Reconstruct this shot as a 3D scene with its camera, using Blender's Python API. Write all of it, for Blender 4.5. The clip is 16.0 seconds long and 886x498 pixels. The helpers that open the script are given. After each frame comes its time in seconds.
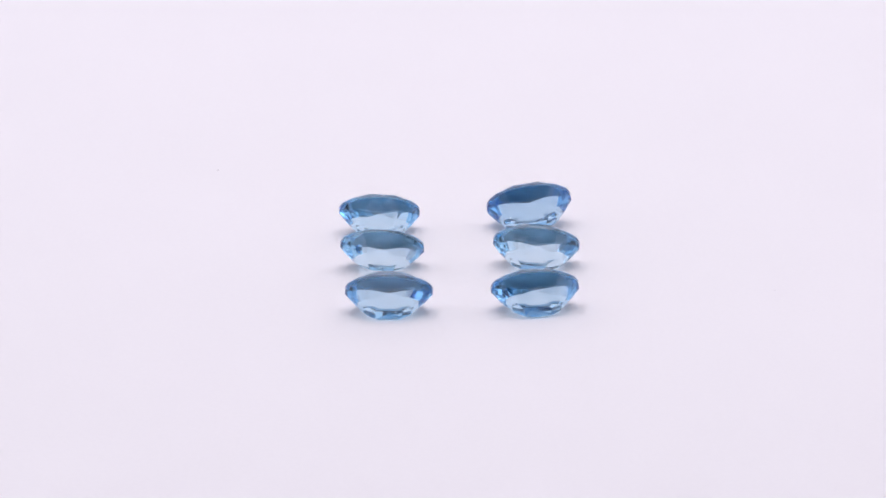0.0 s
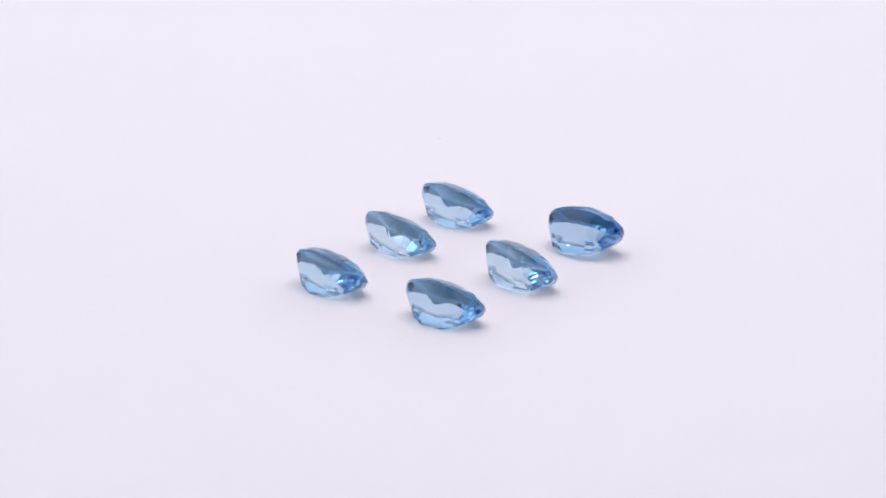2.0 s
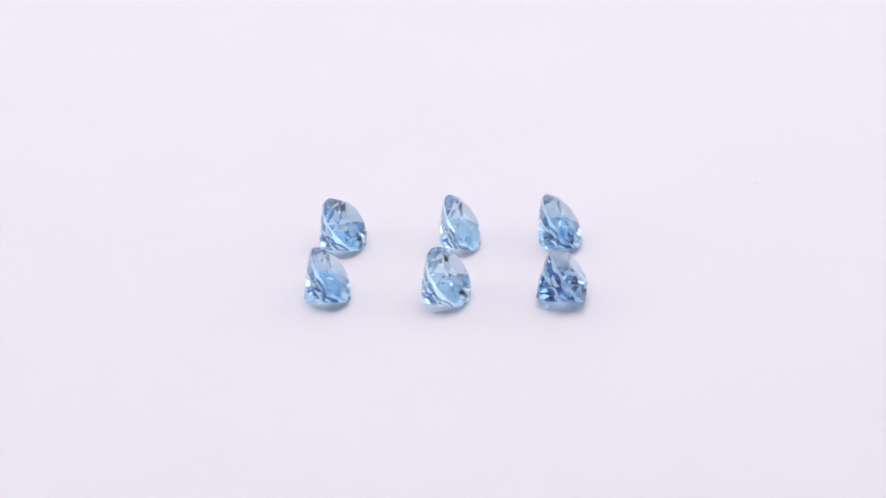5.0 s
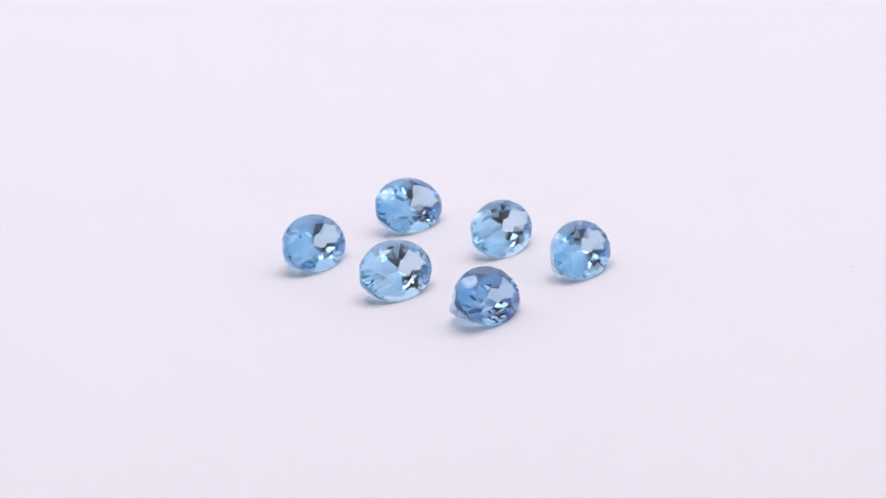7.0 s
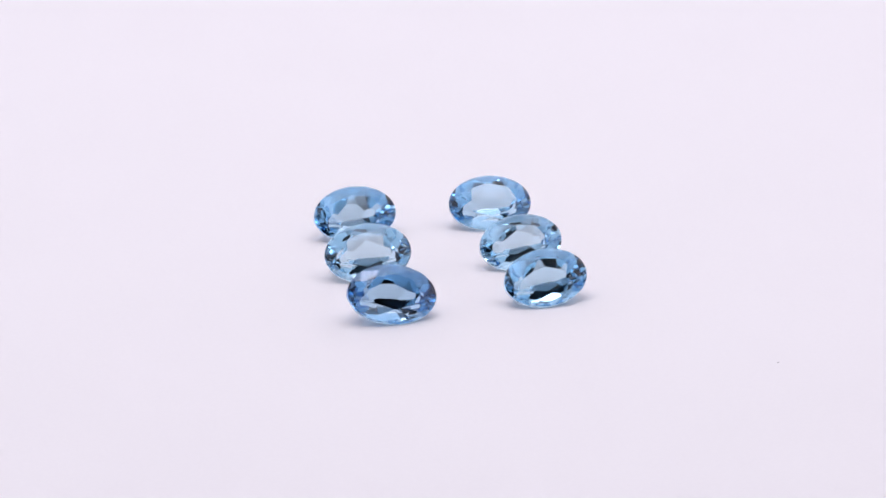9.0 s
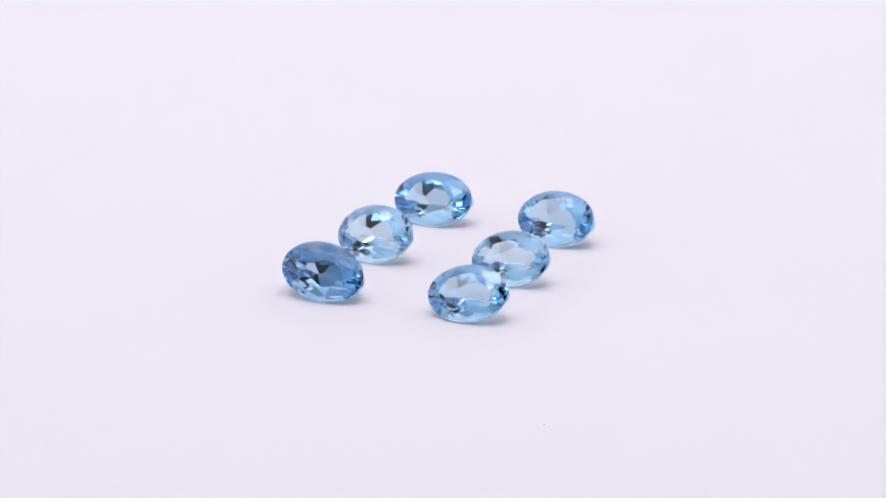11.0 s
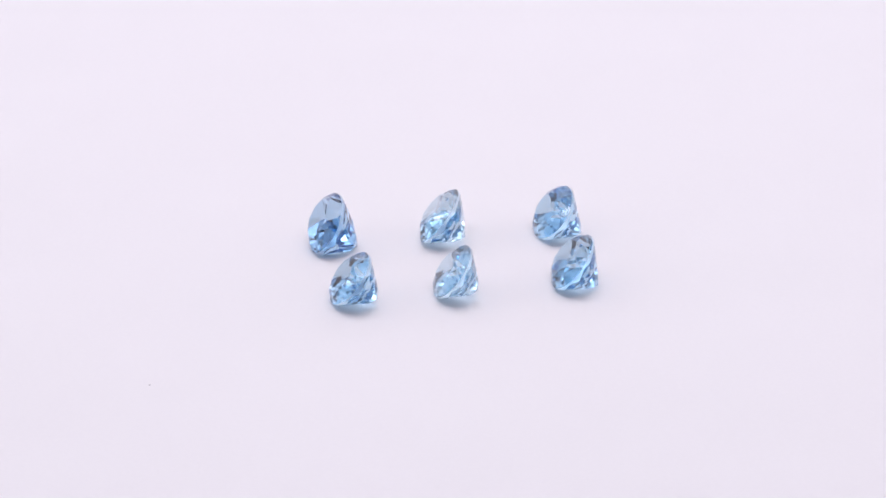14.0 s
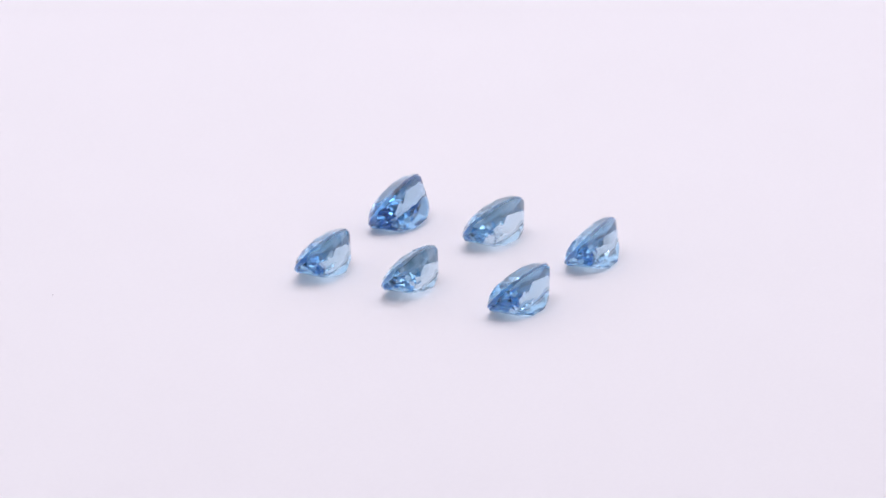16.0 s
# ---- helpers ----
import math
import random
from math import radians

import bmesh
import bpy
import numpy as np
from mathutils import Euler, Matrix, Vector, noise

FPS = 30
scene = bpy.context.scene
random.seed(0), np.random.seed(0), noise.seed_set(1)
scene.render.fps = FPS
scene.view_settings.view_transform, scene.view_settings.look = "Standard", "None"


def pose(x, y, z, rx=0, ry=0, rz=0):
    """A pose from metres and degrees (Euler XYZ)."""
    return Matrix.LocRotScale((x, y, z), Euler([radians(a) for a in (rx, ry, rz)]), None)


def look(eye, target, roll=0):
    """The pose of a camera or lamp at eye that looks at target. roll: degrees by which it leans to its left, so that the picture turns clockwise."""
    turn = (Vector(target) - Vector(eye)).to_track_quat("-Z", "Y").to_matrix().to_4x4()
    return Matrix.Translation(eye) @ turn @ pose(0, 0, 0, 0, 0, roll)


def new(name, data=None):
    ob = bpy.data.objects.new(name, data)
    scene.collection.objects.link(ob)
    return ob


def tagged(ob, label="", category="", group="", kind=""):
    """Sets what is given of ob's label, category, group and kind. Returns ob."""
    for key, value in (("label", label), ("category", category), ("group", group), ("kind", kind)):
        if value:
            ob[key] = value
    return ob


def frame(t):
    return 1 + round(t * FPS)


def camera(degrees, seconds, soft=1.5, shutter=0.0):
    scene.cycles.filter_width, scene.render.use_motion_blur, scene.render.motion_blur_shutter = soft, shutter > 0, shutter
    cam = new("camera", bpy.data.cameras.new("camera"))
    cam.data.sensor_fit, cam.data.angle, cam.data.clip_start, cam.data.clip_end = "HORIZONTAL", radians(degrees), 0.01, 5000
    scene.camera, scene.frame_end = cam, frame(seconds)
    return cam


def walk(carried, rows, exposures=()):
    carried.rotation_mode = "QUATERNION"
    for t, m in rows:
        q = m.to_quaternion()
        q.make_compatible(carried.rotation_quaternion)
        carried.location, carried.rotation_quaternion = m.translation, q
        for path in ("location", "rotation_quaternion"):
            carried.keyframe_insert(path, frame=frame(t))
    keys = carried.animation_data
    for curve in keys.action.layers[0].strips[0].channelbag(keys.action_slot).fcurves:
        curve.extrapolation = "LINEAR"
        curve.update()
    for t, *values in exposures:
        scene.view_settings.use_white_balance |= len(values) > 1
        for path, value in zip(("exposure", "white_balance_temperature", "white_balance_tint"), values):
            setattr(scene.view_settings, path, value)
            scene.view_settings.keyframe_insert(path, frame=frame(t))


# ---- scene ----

# ---- camera ----
DEG = 18.88                     # degrees per second by which the turntable turns, seen from above clockwise
cam = camera(14.79, 16.0, soft=1.6, shutter=0.3)
EYE = (0.00000, -0.26177, 0.10207)
AIM = (-0.00070, 0.00058, 0.00149)
walk(cam, [(0.0, look(EYE, AIM, -1.29)), (16.0, look(EYE, AIM, -1.29))])

# ---- light ----
# long light paths inside the cut stones
scene.cycles.max_bounces, scene.cycles.transmission_bounces, scene.cycles.glossy_bounces = 24, 24, 24
scene.cycles.caustics_reflective, scene.cycles.caustics_refractive, scene.cycles.blur_glossy = True, True, 0.3
scene.cycles.transparent_max_bounces = 64
world = bpy.data.worlds.new("world")
scene.world = world
world.use_nodes = True
world.node_tree.nodes["Background"].inputs[0].default_value = (0.75, 0.72, 0.78, 1)
world.node_tree.nodes["Background"].inputs[1].default_value = 0.015


def soft_light(name, x_size, y_size, power, m):
    data = bpy.data.lights.new(name, "AREA")
    data.shape, data.size, data.size_y = "RECTANGLE", x_size, y_size
    data.energy, data.color = power, (1.0, 0.955, 1.05)
    new(name, data).matrix_world = m


# a wide diffuser overhead, as in a small photo box; the strips and panels after it are unseen additions
soft_light("soft_light", 0.50, 0.44, 1.025, pose(0, 0.0, 0.485))
# two bright strips, added only to put white glints in the stones
soft_light("glint_strip", 0.42, 0.035, 0.22, pose(0, 0.15, 0.475))
soft_light("glint_strip", 0.42, 0.035, 0.22, pose(0, -0.12, 0.475))
# unseen fill panels, added to lighten the shadows and brighten the stones' ends
soft_light("side_fill", 0.34, 0.42, 0.13, pose(-0.29, 0.02, 0.23, 0, -90, 0))
soft_light("side_fill", 0.34, 0.42, 0.13, pose(0.29, 0.02, 0.23, 0, 90, 0))
# unseen panel, added so that the facets reflect a pale sheen
soft_light("back_fill", 0.50, 0.34, 0.20, pose(0, 0.285, 0.23, -90, 0, 0))
scene.view_settings.exposure = 0.0


# ---- materials ----
def material(name):
    mat = bpy.data.materials.new(name)
    mat.use_nodes = True
    nt = mat.node_tree
    nt.nodes.clear()
    out = nt.nodes.new("ShaderNodeOutputMaterial")
    return mat, nt, out


def link(nt, a, b):
    nt.links.new(a, b)


def matte(name, colour, rough, grain, scale, spread=0.03):
    """A matte surface with grain and stains at two scales and fine relief."""
    mat, nt, out = material(name)
    bsdf = nt.nodes.new("ShaderNodeBsdfPrincipled")
    bsdf.inputs["Roughness"].default_value = rough
    bsdf.inputs["Specular IOR Level"].default_value = 0.25
    coord = nt.nodes.new("ShaderNodeTexCoord")
    fine = nt.nodes.new("ShaderNodeTexNoise")
    fine.inputs["Scale"].default_value, fine.inputs["Detail"].default_value = scale, 6
    broad = nt.nodes.new("ShaderNodeTexNoise")
    broad.inputs["Scale"].default_value, broad.inputs["Detail"].default_value = scale / 60, 3
    for n in (fine, broad):
        link(nt, coord.outputs["Object"], n.inputs["Vector"])
    add = nt.nodes.new("ShaderNodeMath")
    add.operation = "ADD"
    link(nt, fine.outputs["Fac"], add.inputs[0])
    link(nt, broad.outputs["Fac"], add.inputs[1])
    ramp = nt.nodes.new("ShaderNodeMapRange")
    ramp.inputs["From Min"].default_value, ramp.inputs["From Max"].default_value = 0.6, 1.4
    ramp.inputs["To Min"].default_value, ramp.inputs["To Max"].default_value = 1 - spread, 1 + spread
    link(nt, add.outputs[0], ramp.inputs["Value"])
    mul = nt.nodes.new("ShaderNodeVectorMath")
    mul.operation = "SCALE"
    mul.inputs[0].default_value = colour
    link(nt, ramp.outputs[0], mul.inputs["Scale"])
    link(nt, mul.outputs[0], bsdf.inputs["Base Color"])
    bump = nt.nodes.new("ShaderNodeBump")
    bump.inputs["Strength"].default_value, bump.inputs["Distance"].default_value = 0.12, grain
    link(nt, fine.outputs["Fac"], bump.inputs["Height"])
    link(nt, bump.outputs[0], bsdf.inputs["Normal"])
    link(nt, bsdf.outputs[0], out.inputs[0])
    return mat


def crystal(name, rough=0.0):
    """The polished or ground skin of a clear stone, with the refraction of beryl."""
    mat, nt, out = material(name)
    glass = nt.nodes.new("ShaderNodeBsdfGlass")
    glass.inputs["IOR"].default_value = 1.577
    glass.inputs["Roughness"].default_value = rough
    link(nt, glass.outputs[0], out.inputs[0])
    return mat


def stone_body(name, colour):
    """The coloured body inside the skin: light that crosses the stone once takes its colour, with faint zoning."""
    mat, nt, out = material(name)
    body = nt.nodes.new("ShaderNodeBsdfTransparent")
    coord = nt.nodes.new("ShaderNodeTexCoord")
    zone = nt.nodes.new("ShaderNodeTexNoise")
    zone.inputs["Scale"].default_value, zone.inputs["Detail"].default_value = 260, 2
    link(nt, coord.outputs["Object"], zone.inputs["Vector"])
    mix = nt.nodes.new("ShaderNodeMix")
    mix.data_type = "RGBA"
    # half of it on the way in, half on the way out
    mix.inputs[6].default_value = tuple(c ** 0.57 for c in colour) + (1,)
    mix.inputs[7].default_value = tuple(c ** 0.43 for c in colour) + (1,)
    link(nt, zone.outputs["Fac"], mix.inputs[0])
    link(nt, mix.outputs[2], body.inputs["Color"])
    link(nt, body.outputs[0], out.inputs[0])
    return mat


PAPER = matte("white_paper", (0.80, 0.79, 0.81), 0.75, 0.00004, 2600, 0.012)
WALL = matte("white_fabric", (0.78, 0.77, 0.78), 0.85, 0.0002, 500, 0.04)
DARK = matte("grey_wall", (0.03, 0.03, 0.032), 0.8, 0.0003, 200, 0.08)


# ---- helpers for building ----
def part(name, bm, mat, parent=None, label=""):
    me = bpy.data.meshes.new(name)
    bm.to_mesh(me)
    bm.free()
    me.materials.append(mat)
    ob = new(name, me)
    ob.parent = parent
    return tagged(ob, label)


def slab(name, low, high, mat, label, category):
    bm = bmesh.new()
    bmesh.ops.create_cube(bm, size=1)
    for v in bm.verts:
        for i in range(3):
            v.co[i] = low[i] if v.co[i] < 0 else high[i]
    bmesh.ops.bevel(bm, geom=bm.edges[:], offset=0.001, segments=2, affect="EDGES")
    return tagged(part(name, bm, mat), label, category, kind="structure")


# ---- the place ----
FLOOR = -0.02
slab("floor", (-0.30, -0.90, FLOOR - 0.02), (0.30, 0.30, FLOOR), WALL, "plain white tabletop under the turntable", "floor")
slab("wall_back", (-0.30, 0.30, FLOOR - 0.02), (0.30, 0.32, 0.50), WALL, "plain white fabric wall", "wall")
slab("wall_left", (-0.32, -0.32, FLOOR - 0.02), (-0.30, 0.32, 0.50), WALL, "plain white fabric wall", "wall")
slab("wall_right", (0.30, -0.32, FLOOR - 0.02), (0.32, 0.32, 0.50), WALL, "plain white fabric wall", "wall")
slab("ceiling", (-0.32, -0.32, 0.50), (0.32, 0.32, 0.52), WALL, "plain white fabric ceiling above the soft light", "ceiling")
slab("wall_behind", (-0.92, -0.92, FLOOR - 0.02), (0.92, -0.90, 0.80), DARK, "plain dark grey wall", "wall")


def build_front_wall(half, top):
    """The front wall, with the opening through which the camera looks."""
    bm = bmesh.new()
    outline = [(-0.30, FLOOR), (-half, FLOOR), (-half, top), (half, top), (half, FLOOR), (0.30, FLOOR), (0.30, 0.50), (-0.30, 0.50)]
    near = bm.faces.new([bm.verts.new((x, -0.32, z)) for x, z in outline])
    bulk = bmesh.ops.extrude_face_region(bm, geom=[near])
    bmesh.ops.translate(bm, verts=[v for v in bulk["geom"] if isinstance(v, bmesh.types.BMVert)], vec=(0, 0.02, 0))
    bmesh.ops.recalc_face_normals(bm, faces=bm.faces[:])
    tagged(part("wall_front", bm, WALL), "plain white fabric wall with an opening", "wall", kind="structure")


build_front_wall(0.29, 0.488)


def build_turntable():
    bm = bmesh.new()
    ring = []
    for r, z in ((0.1485, FLOOR), (0.1500, FLOOR + 0.0015), (0.1500, -0.0018), (0.1494, -0.0005), (0.1482, 0.0)):
        ring.append([bm.verts.new((r * math.cos(k * math.tau / 128), r * math.sin(k * math.tau / 128), z)) for k in range(128)])
    for lower, upper in zip(ring, ring[1:]):
        for k in range(128):
            bm.faces.new((lower[k], lower[k - 1], upper[k - 1], upper[k])[::-1])
    bm.faces.new(ring[-1])
    bm.faces.new(ring[0][::-1])
    bmesh.ops.recalc_face_normals(bm, faces=bm.faces[:])
    ob = part("turntable", bm, PAPER)
    return tagged(ob, "matte white round turntable top with faint specks", "turntable")


turntable = build_turntable()
DUST = matte("grey_dust", (0.48, 0.47, 0.49), 0.9, 0.00001, 4000, 0.2)
SMUDGE = matte("pale_lint", (0.765, 0.755, 0.775), 0.9, 0.00001, 4000, 0.1)


def build_speck(name, x, y, length, width, turn, mat, label):
    """A tiny flattened crumb or fibre on the turntable: place and size in mm."""
    bm = bmesh.new()
    bmesh.ops.create_icosphere(bm, subdivisions=2, radius=1)
    rng = random.Random(round(100 * x))
    m = pose(x * 0.001, y * 0.001, 0.00001, 0, 0, turn)
    for v in bm.verts:
        v.co *= rng.uniform(0.75, 1.2)
        v.co = m @ Vector((v.co.x * length * 0.0005, v.co.y * width * 0.0005, v.co.z * 0.000012))
    part(name, bm, mat, turntable, label)


build_speck("dust_speck", -20.68, 25.35, 0.22, 0.17, 20, DUST, "tiny grey dust speck")
build_speck("dust_speck", 25.95, -6.45, 0.18, 0.15, 0, SMUDGE, "tiny pale dust speck")
build_speck("dust_speck", 2.2, -2.9, 0.16, 0.14, 40, SMUDGE, "tiny pale dust speck")
build_speck("lint_fibre", 1.3, -3.2, 0.6, 0.16, 25, SMUDGE, "short pale lint fibre")

# ---- gemstones ----
KEEL = 0.22                        # half length of the keel at the bottom, as a share of the half axis
END_BULGE = 0.62                   # how much more the pavilion bellies out at the ends than at the sides


def facet_planes(a, b, deep, high, bulge, seed):
    """Planes (point, normal, name) of an oval brilliant: half axes a and b, pavilion depth and crown height, bulge of its sides."""
    rng = random.Random(seed)
    side, ends = bulge + rng.uniform(-0.09, 0.09), END_BULGE + rng.uniform(-0.08, 0.08)
    planes = []

    def plane(name, azimuth, r1, z1, r2, z2):
        # passes (r1, z1) and (r2, z2) along the azimuth of the unit circle, then is stretched to the oval
        az = math.radians(azimuth + rng.uniform(-1.8, 1.8))
        z1 *= 1 + rng.uniform(-0.02, 0.02)
        ca, sa = math.cos(az), math.sin(az)
        up = z2 > 0
        dr, dz = r2 - r1, z2 - z1
        nr, nz = (-dz, dr) if (dr > 0) == up else (dz, -dr)
        h = high if up else deep
        normal = Vector((nr * ca / a, nr * sa / b, nz / h))
        planes.append((Vector((r2 * ca * a, r2 * sa * b, z2 * h)), normal.normalized(), name))

    def belly(azimuth, s):
        # a point of the pavilion's profile: s is 0 at the keel and 1 at the girdle
        end = abs(math.cos(math.radians(azimuth)))
        r0 = KEEL * end
        return r0 + (1 - r0) * s, -1 + (1 - gp) * (s - (side + ends * end ** 2) * s * (1 - s) - 0.10 * end ** 2 * s ** 2 * (1 - s))

    c8, c16 = math.cos(math.radians(22.5)), math.cos(math.radians(11.25))
    rt, g, gp = rng.uniform(0.57, 0.63), 0.11, 0.05
    tip = 0.82
    ztip = g + (1 - tip * c8) * (1 - g) / (1 - rt)
    planes.append((Vector((0, 0, high)), Vector((0, 0, 1)), "table_facet"))
    for k in range(8):
        plane("bezel_facet", 45 * k, rt, 1, 1, g)
        plane("star_facet", 45 * k + 22.5, rt * c8, 1, tip, ztip)
        plane("pavilion_main_facet", 45 * k, *belly(45 * k, 0), *belly(45 * k, 0.5 - 0.08 * abs(math.cos(math.radians(45 * k)))))
        plane("pavilion_break_facet", 45 * k, *belly(45 * k, 0.45), *belly(45 * k, 0.8))
        plane("lower_girdle_facet", 45 * k + 22.5, *belly(45 * k + 22.5, 0.7), *belly(45 * k + 22.5, 1))
    for k in range(16):
        az = 22.5 * k + 11.25
        blunt = math.cos(math.radians(az)) ** 2
        plane("upper_girdle_facet", az, tip * c16, ztip, c16, g)
        plane("pavilion_break_facet", az, *belly(az, 0.36 + 0.2 * blunt), *belly(az, 1 - 0.18 * blunt))
    # a steep row under the girdle that rounds off the outline
    for k in range(32):
        az = 11.25 * k + 5.625
        r, z = belly(az, 0.8)
        plane("lower_girdle_facet", az, r * c16, z - 0.01, 0.998, -gp - 0.10 * math.cos(math.radians(az)) ** 2)
    for k in range(96):
        az = math.radians(3.75 * k)
        c = math.cos(math.radians(1.875))
        n = Vector((math.cos(az) / a, math.sin(az) / b, 0)).normalized()
        planes.append((Vector((c * math.cos(az) * a, c * math.sin(az) * b, 0)), n, "girdle"))
    return planes


def cut_solid(planes, size):
    bm = bmesh.new()
    bmesh.ops.create_cube(bm, size=size)
    for co, no, _ in planes:
        geom = bm.verts[:] + bm.edges[:] + bm.faces[:]
        cut = bmesh.ops.bisect_plane(bm, geom=geom, dist=1e-9, plane_co=co, plane_no=no, clear_outer=True)
        edges = [e for e in cut["geom_cut"] if isinstance(e, bmesh.types.BMEdge)]
        if len(edges) > 2:
            bmesh.ops.contextual_create(bm, geom=edges)
    return bm


def build_gemstone(x, y, yaw, tilt, lean, a, b, deep, high, colour, label, flaw, bulge, seed):
    """One stone lying on its pavilion: place in mm, turn, tilt and lean in degrees, half axes, depth and height in mm."""
    unit = 0.001
    turn = pose(0, 0, 0, tilt, 0, 0).to_3x3() @ pose(0, 0, 0, 0, lean, 0).to_3x3()
    # cut in millimetres: small cuts stay exact
    planes = facet_planes(a, b, deep, high, bulge, seed)
    bm = cut_solid(planes, 20)
    low = min((turn @ v.co).z for v in bm.verts)
    down = turn.transposed() @ Vector((0, 0, -1))
    # the worn facet on which it rests
    geom = bm.verts[:] + bm.edges[:] + bm.faces[:]
    cut = bmesh.ops.bisect_plane(bm, geom=geom, dist=1e-6, plane_co=down * (-low - 0.03), plane_no=down, clear_outer=True)
    edges = [e for e in cut["geom_cut"] if isinstance(e, bmesh.types.BMEdge)]
    bmesh.ops.contextual_create(bm, geom=edges)
    bmesh.ops.remove_doubles(bm, verts=bm.verts[:], dist=0.002)
    bmesh.ops.recalc_face_normals(bm, faces=bm.faces[:])
    gem = new("gemstone")
    gem.empty_display_size = 0.002
    lift = 0.004 - (low + 0.03)
    planes.append((None, down, "resting_facet"))
    cuts, girdle = [], []
    for f in bm.faces:
        name = max(planes, key=lambda p: p[1].dot(f.normal))[2]
        corners = [(turn @ v.co + Vector((0, 0, lift))) * unit for v in f.verts]
        if name == "girdle":
            girdle.append(corners)
        else:
            cuts.append((name, [corners]))
    cuts.append(("girdle", girdle))
    for name, faces in cuts:
        piece = bmesh.new()
        for corners in faces:
            piece.faces.new([piece.verts.new(c) for c in corners]).smooth = name == "girdle"
        bmesh.ops.remove_doubles(piece, verts=piece.verts[:], dist=1e-7)
        part(name, piece, GROUND if name == "girdle" else SKIN, gem, "fine-ground girdle edge" if name == "girdle" else "")
    # the coloured body; the thin rim round it stays clear
    core, middle = bmesh.new(), Vector((0, 0, -0.25 * deep))
    for f in bm.faces:
        core.faces.new([core.verts.new((turn @ (middle + (v.co - middle) * 0.94) + Vector((0, 0, lift))) * unit) for v in f.verts])
    bmesh.ops.remove_doubles(core, verts=core.verts[:], dist=1e-7)
    part("body", core, colour, gem, "clear coloured body of the stone")
    if flaw:
        grain = bmesh.new()
        bmesh.ops.create_icosphere(grain, subdivisions=1, radius=0.045 * unit)
        for v in grain.verts:
            v.co = turn @ (Vector((v.co.x * 1.6, v.co.y, v.co.z * 0.7)) + Vector(flaw) * unit) + Vector((0, 0, lift * unit))
        part("inclusion", grain, DUST, gem, "tiny dark inclusion inside the stone")
    bm.free()
    gem.matrix_world = pose(x * unit, y * unit, 0, 0, 0, yaw)
    return tagged(gem, label, "gemstone", "six oval gemstones on the turntable")


SKIN, GROUND = crystal("polished_beryl"), crystal("ground_beryl", 0.3)
MID_BLUE = stone_body("mid_blue_body", (0.58, 0.775, 0.905))
PALE_BLUE = stone_body("pale_blue_body", (0.655, 0.815, 0.915))
CLEAR_BLUE = stone_body("clear_blue_body", (0.57, 0.765, 0.90))
DEEP_BLUE = stone_body("deep_blue_body", (0.49, 0.69, 0.855))
# place, turn, tilt and lean; half axes, pavilion depth and crown height; material, label,
# inclusion, bulge of the sides, seed of the hand-cut facets
STONES = [
    (-6.020, 8.845, 12.19, -48.36, 8.98, 3.407, 2.419, 2.667, 0.718, MID_BLUE,
     "medium blue oval brilliant-cut gemstone lying tilted on its pavilion", None, 0.34, 5),
    (-5.686, 0.544, 9.96, -50.81, 9.54, 3.443, 2.399, 2.466, 0.673, PALE_BLUE,
     "pale aqua-blue oval brilliant-cut gemstone lying tilted on its pavilion", None, 0.34, 9),
    (-5.037, -9.312, -3.70, -48.04, -0.38, 3.498, 2.490, 2.682, 0.871, CLEAR_BLUE,
     "medium blue clear oval gemstone lying tilted on its pavilion", (-1.3, 0.2, 0.45), 0.24, 1),
    (6.614, 9.828, -10.61, -54.53, -13.93, 3.590, 2.429, 3.128, 0.878, DEEP_BLUE,
     "deep blue oval faceted gemstone lying tilted and askew", None, 0.34, 6),
    (6.992, 0.255, -1.93, -50.08, 3.91, 3.550, 2.551, 2.698, 0.840, PALE_BLUE,
     "pale greenish-blue oval faceted gemstone lying tilted on its pavilion", None, 0.34, 10),
    (6.546, -9.286, 6.78, -51.08, 2.02, 3.513, 2.439, 2.854, 0.706, CLEAR_BLUE,
     "saturated medium blue oval faceted gemstone lying on its pavilion", None, 0.24, 1),
]
gems = [(build_gemstone(*stone), *stone[:3]) for stone in STONES]


# ---- what moves ----
def motions():
    times = [k * 0.25 for k in range(65)]
    walk(turntable, [(t, pose(0, 0, 0, 0, 0, -DEG * t)) for t in times])
    for gem, x, y, yaw in gems:
        rows = []
        for t in times:
            s, c = math.sin(math.radians(DEG * t)), math.cos(math.radians(DEG * t))
            rows.append((t, pose((x * c + y * s) * 0.001, (y * c - x * s) * 0.001, 0, 0, 0, yaw - DEG * t)))
        walk(gem, rows)


motions()
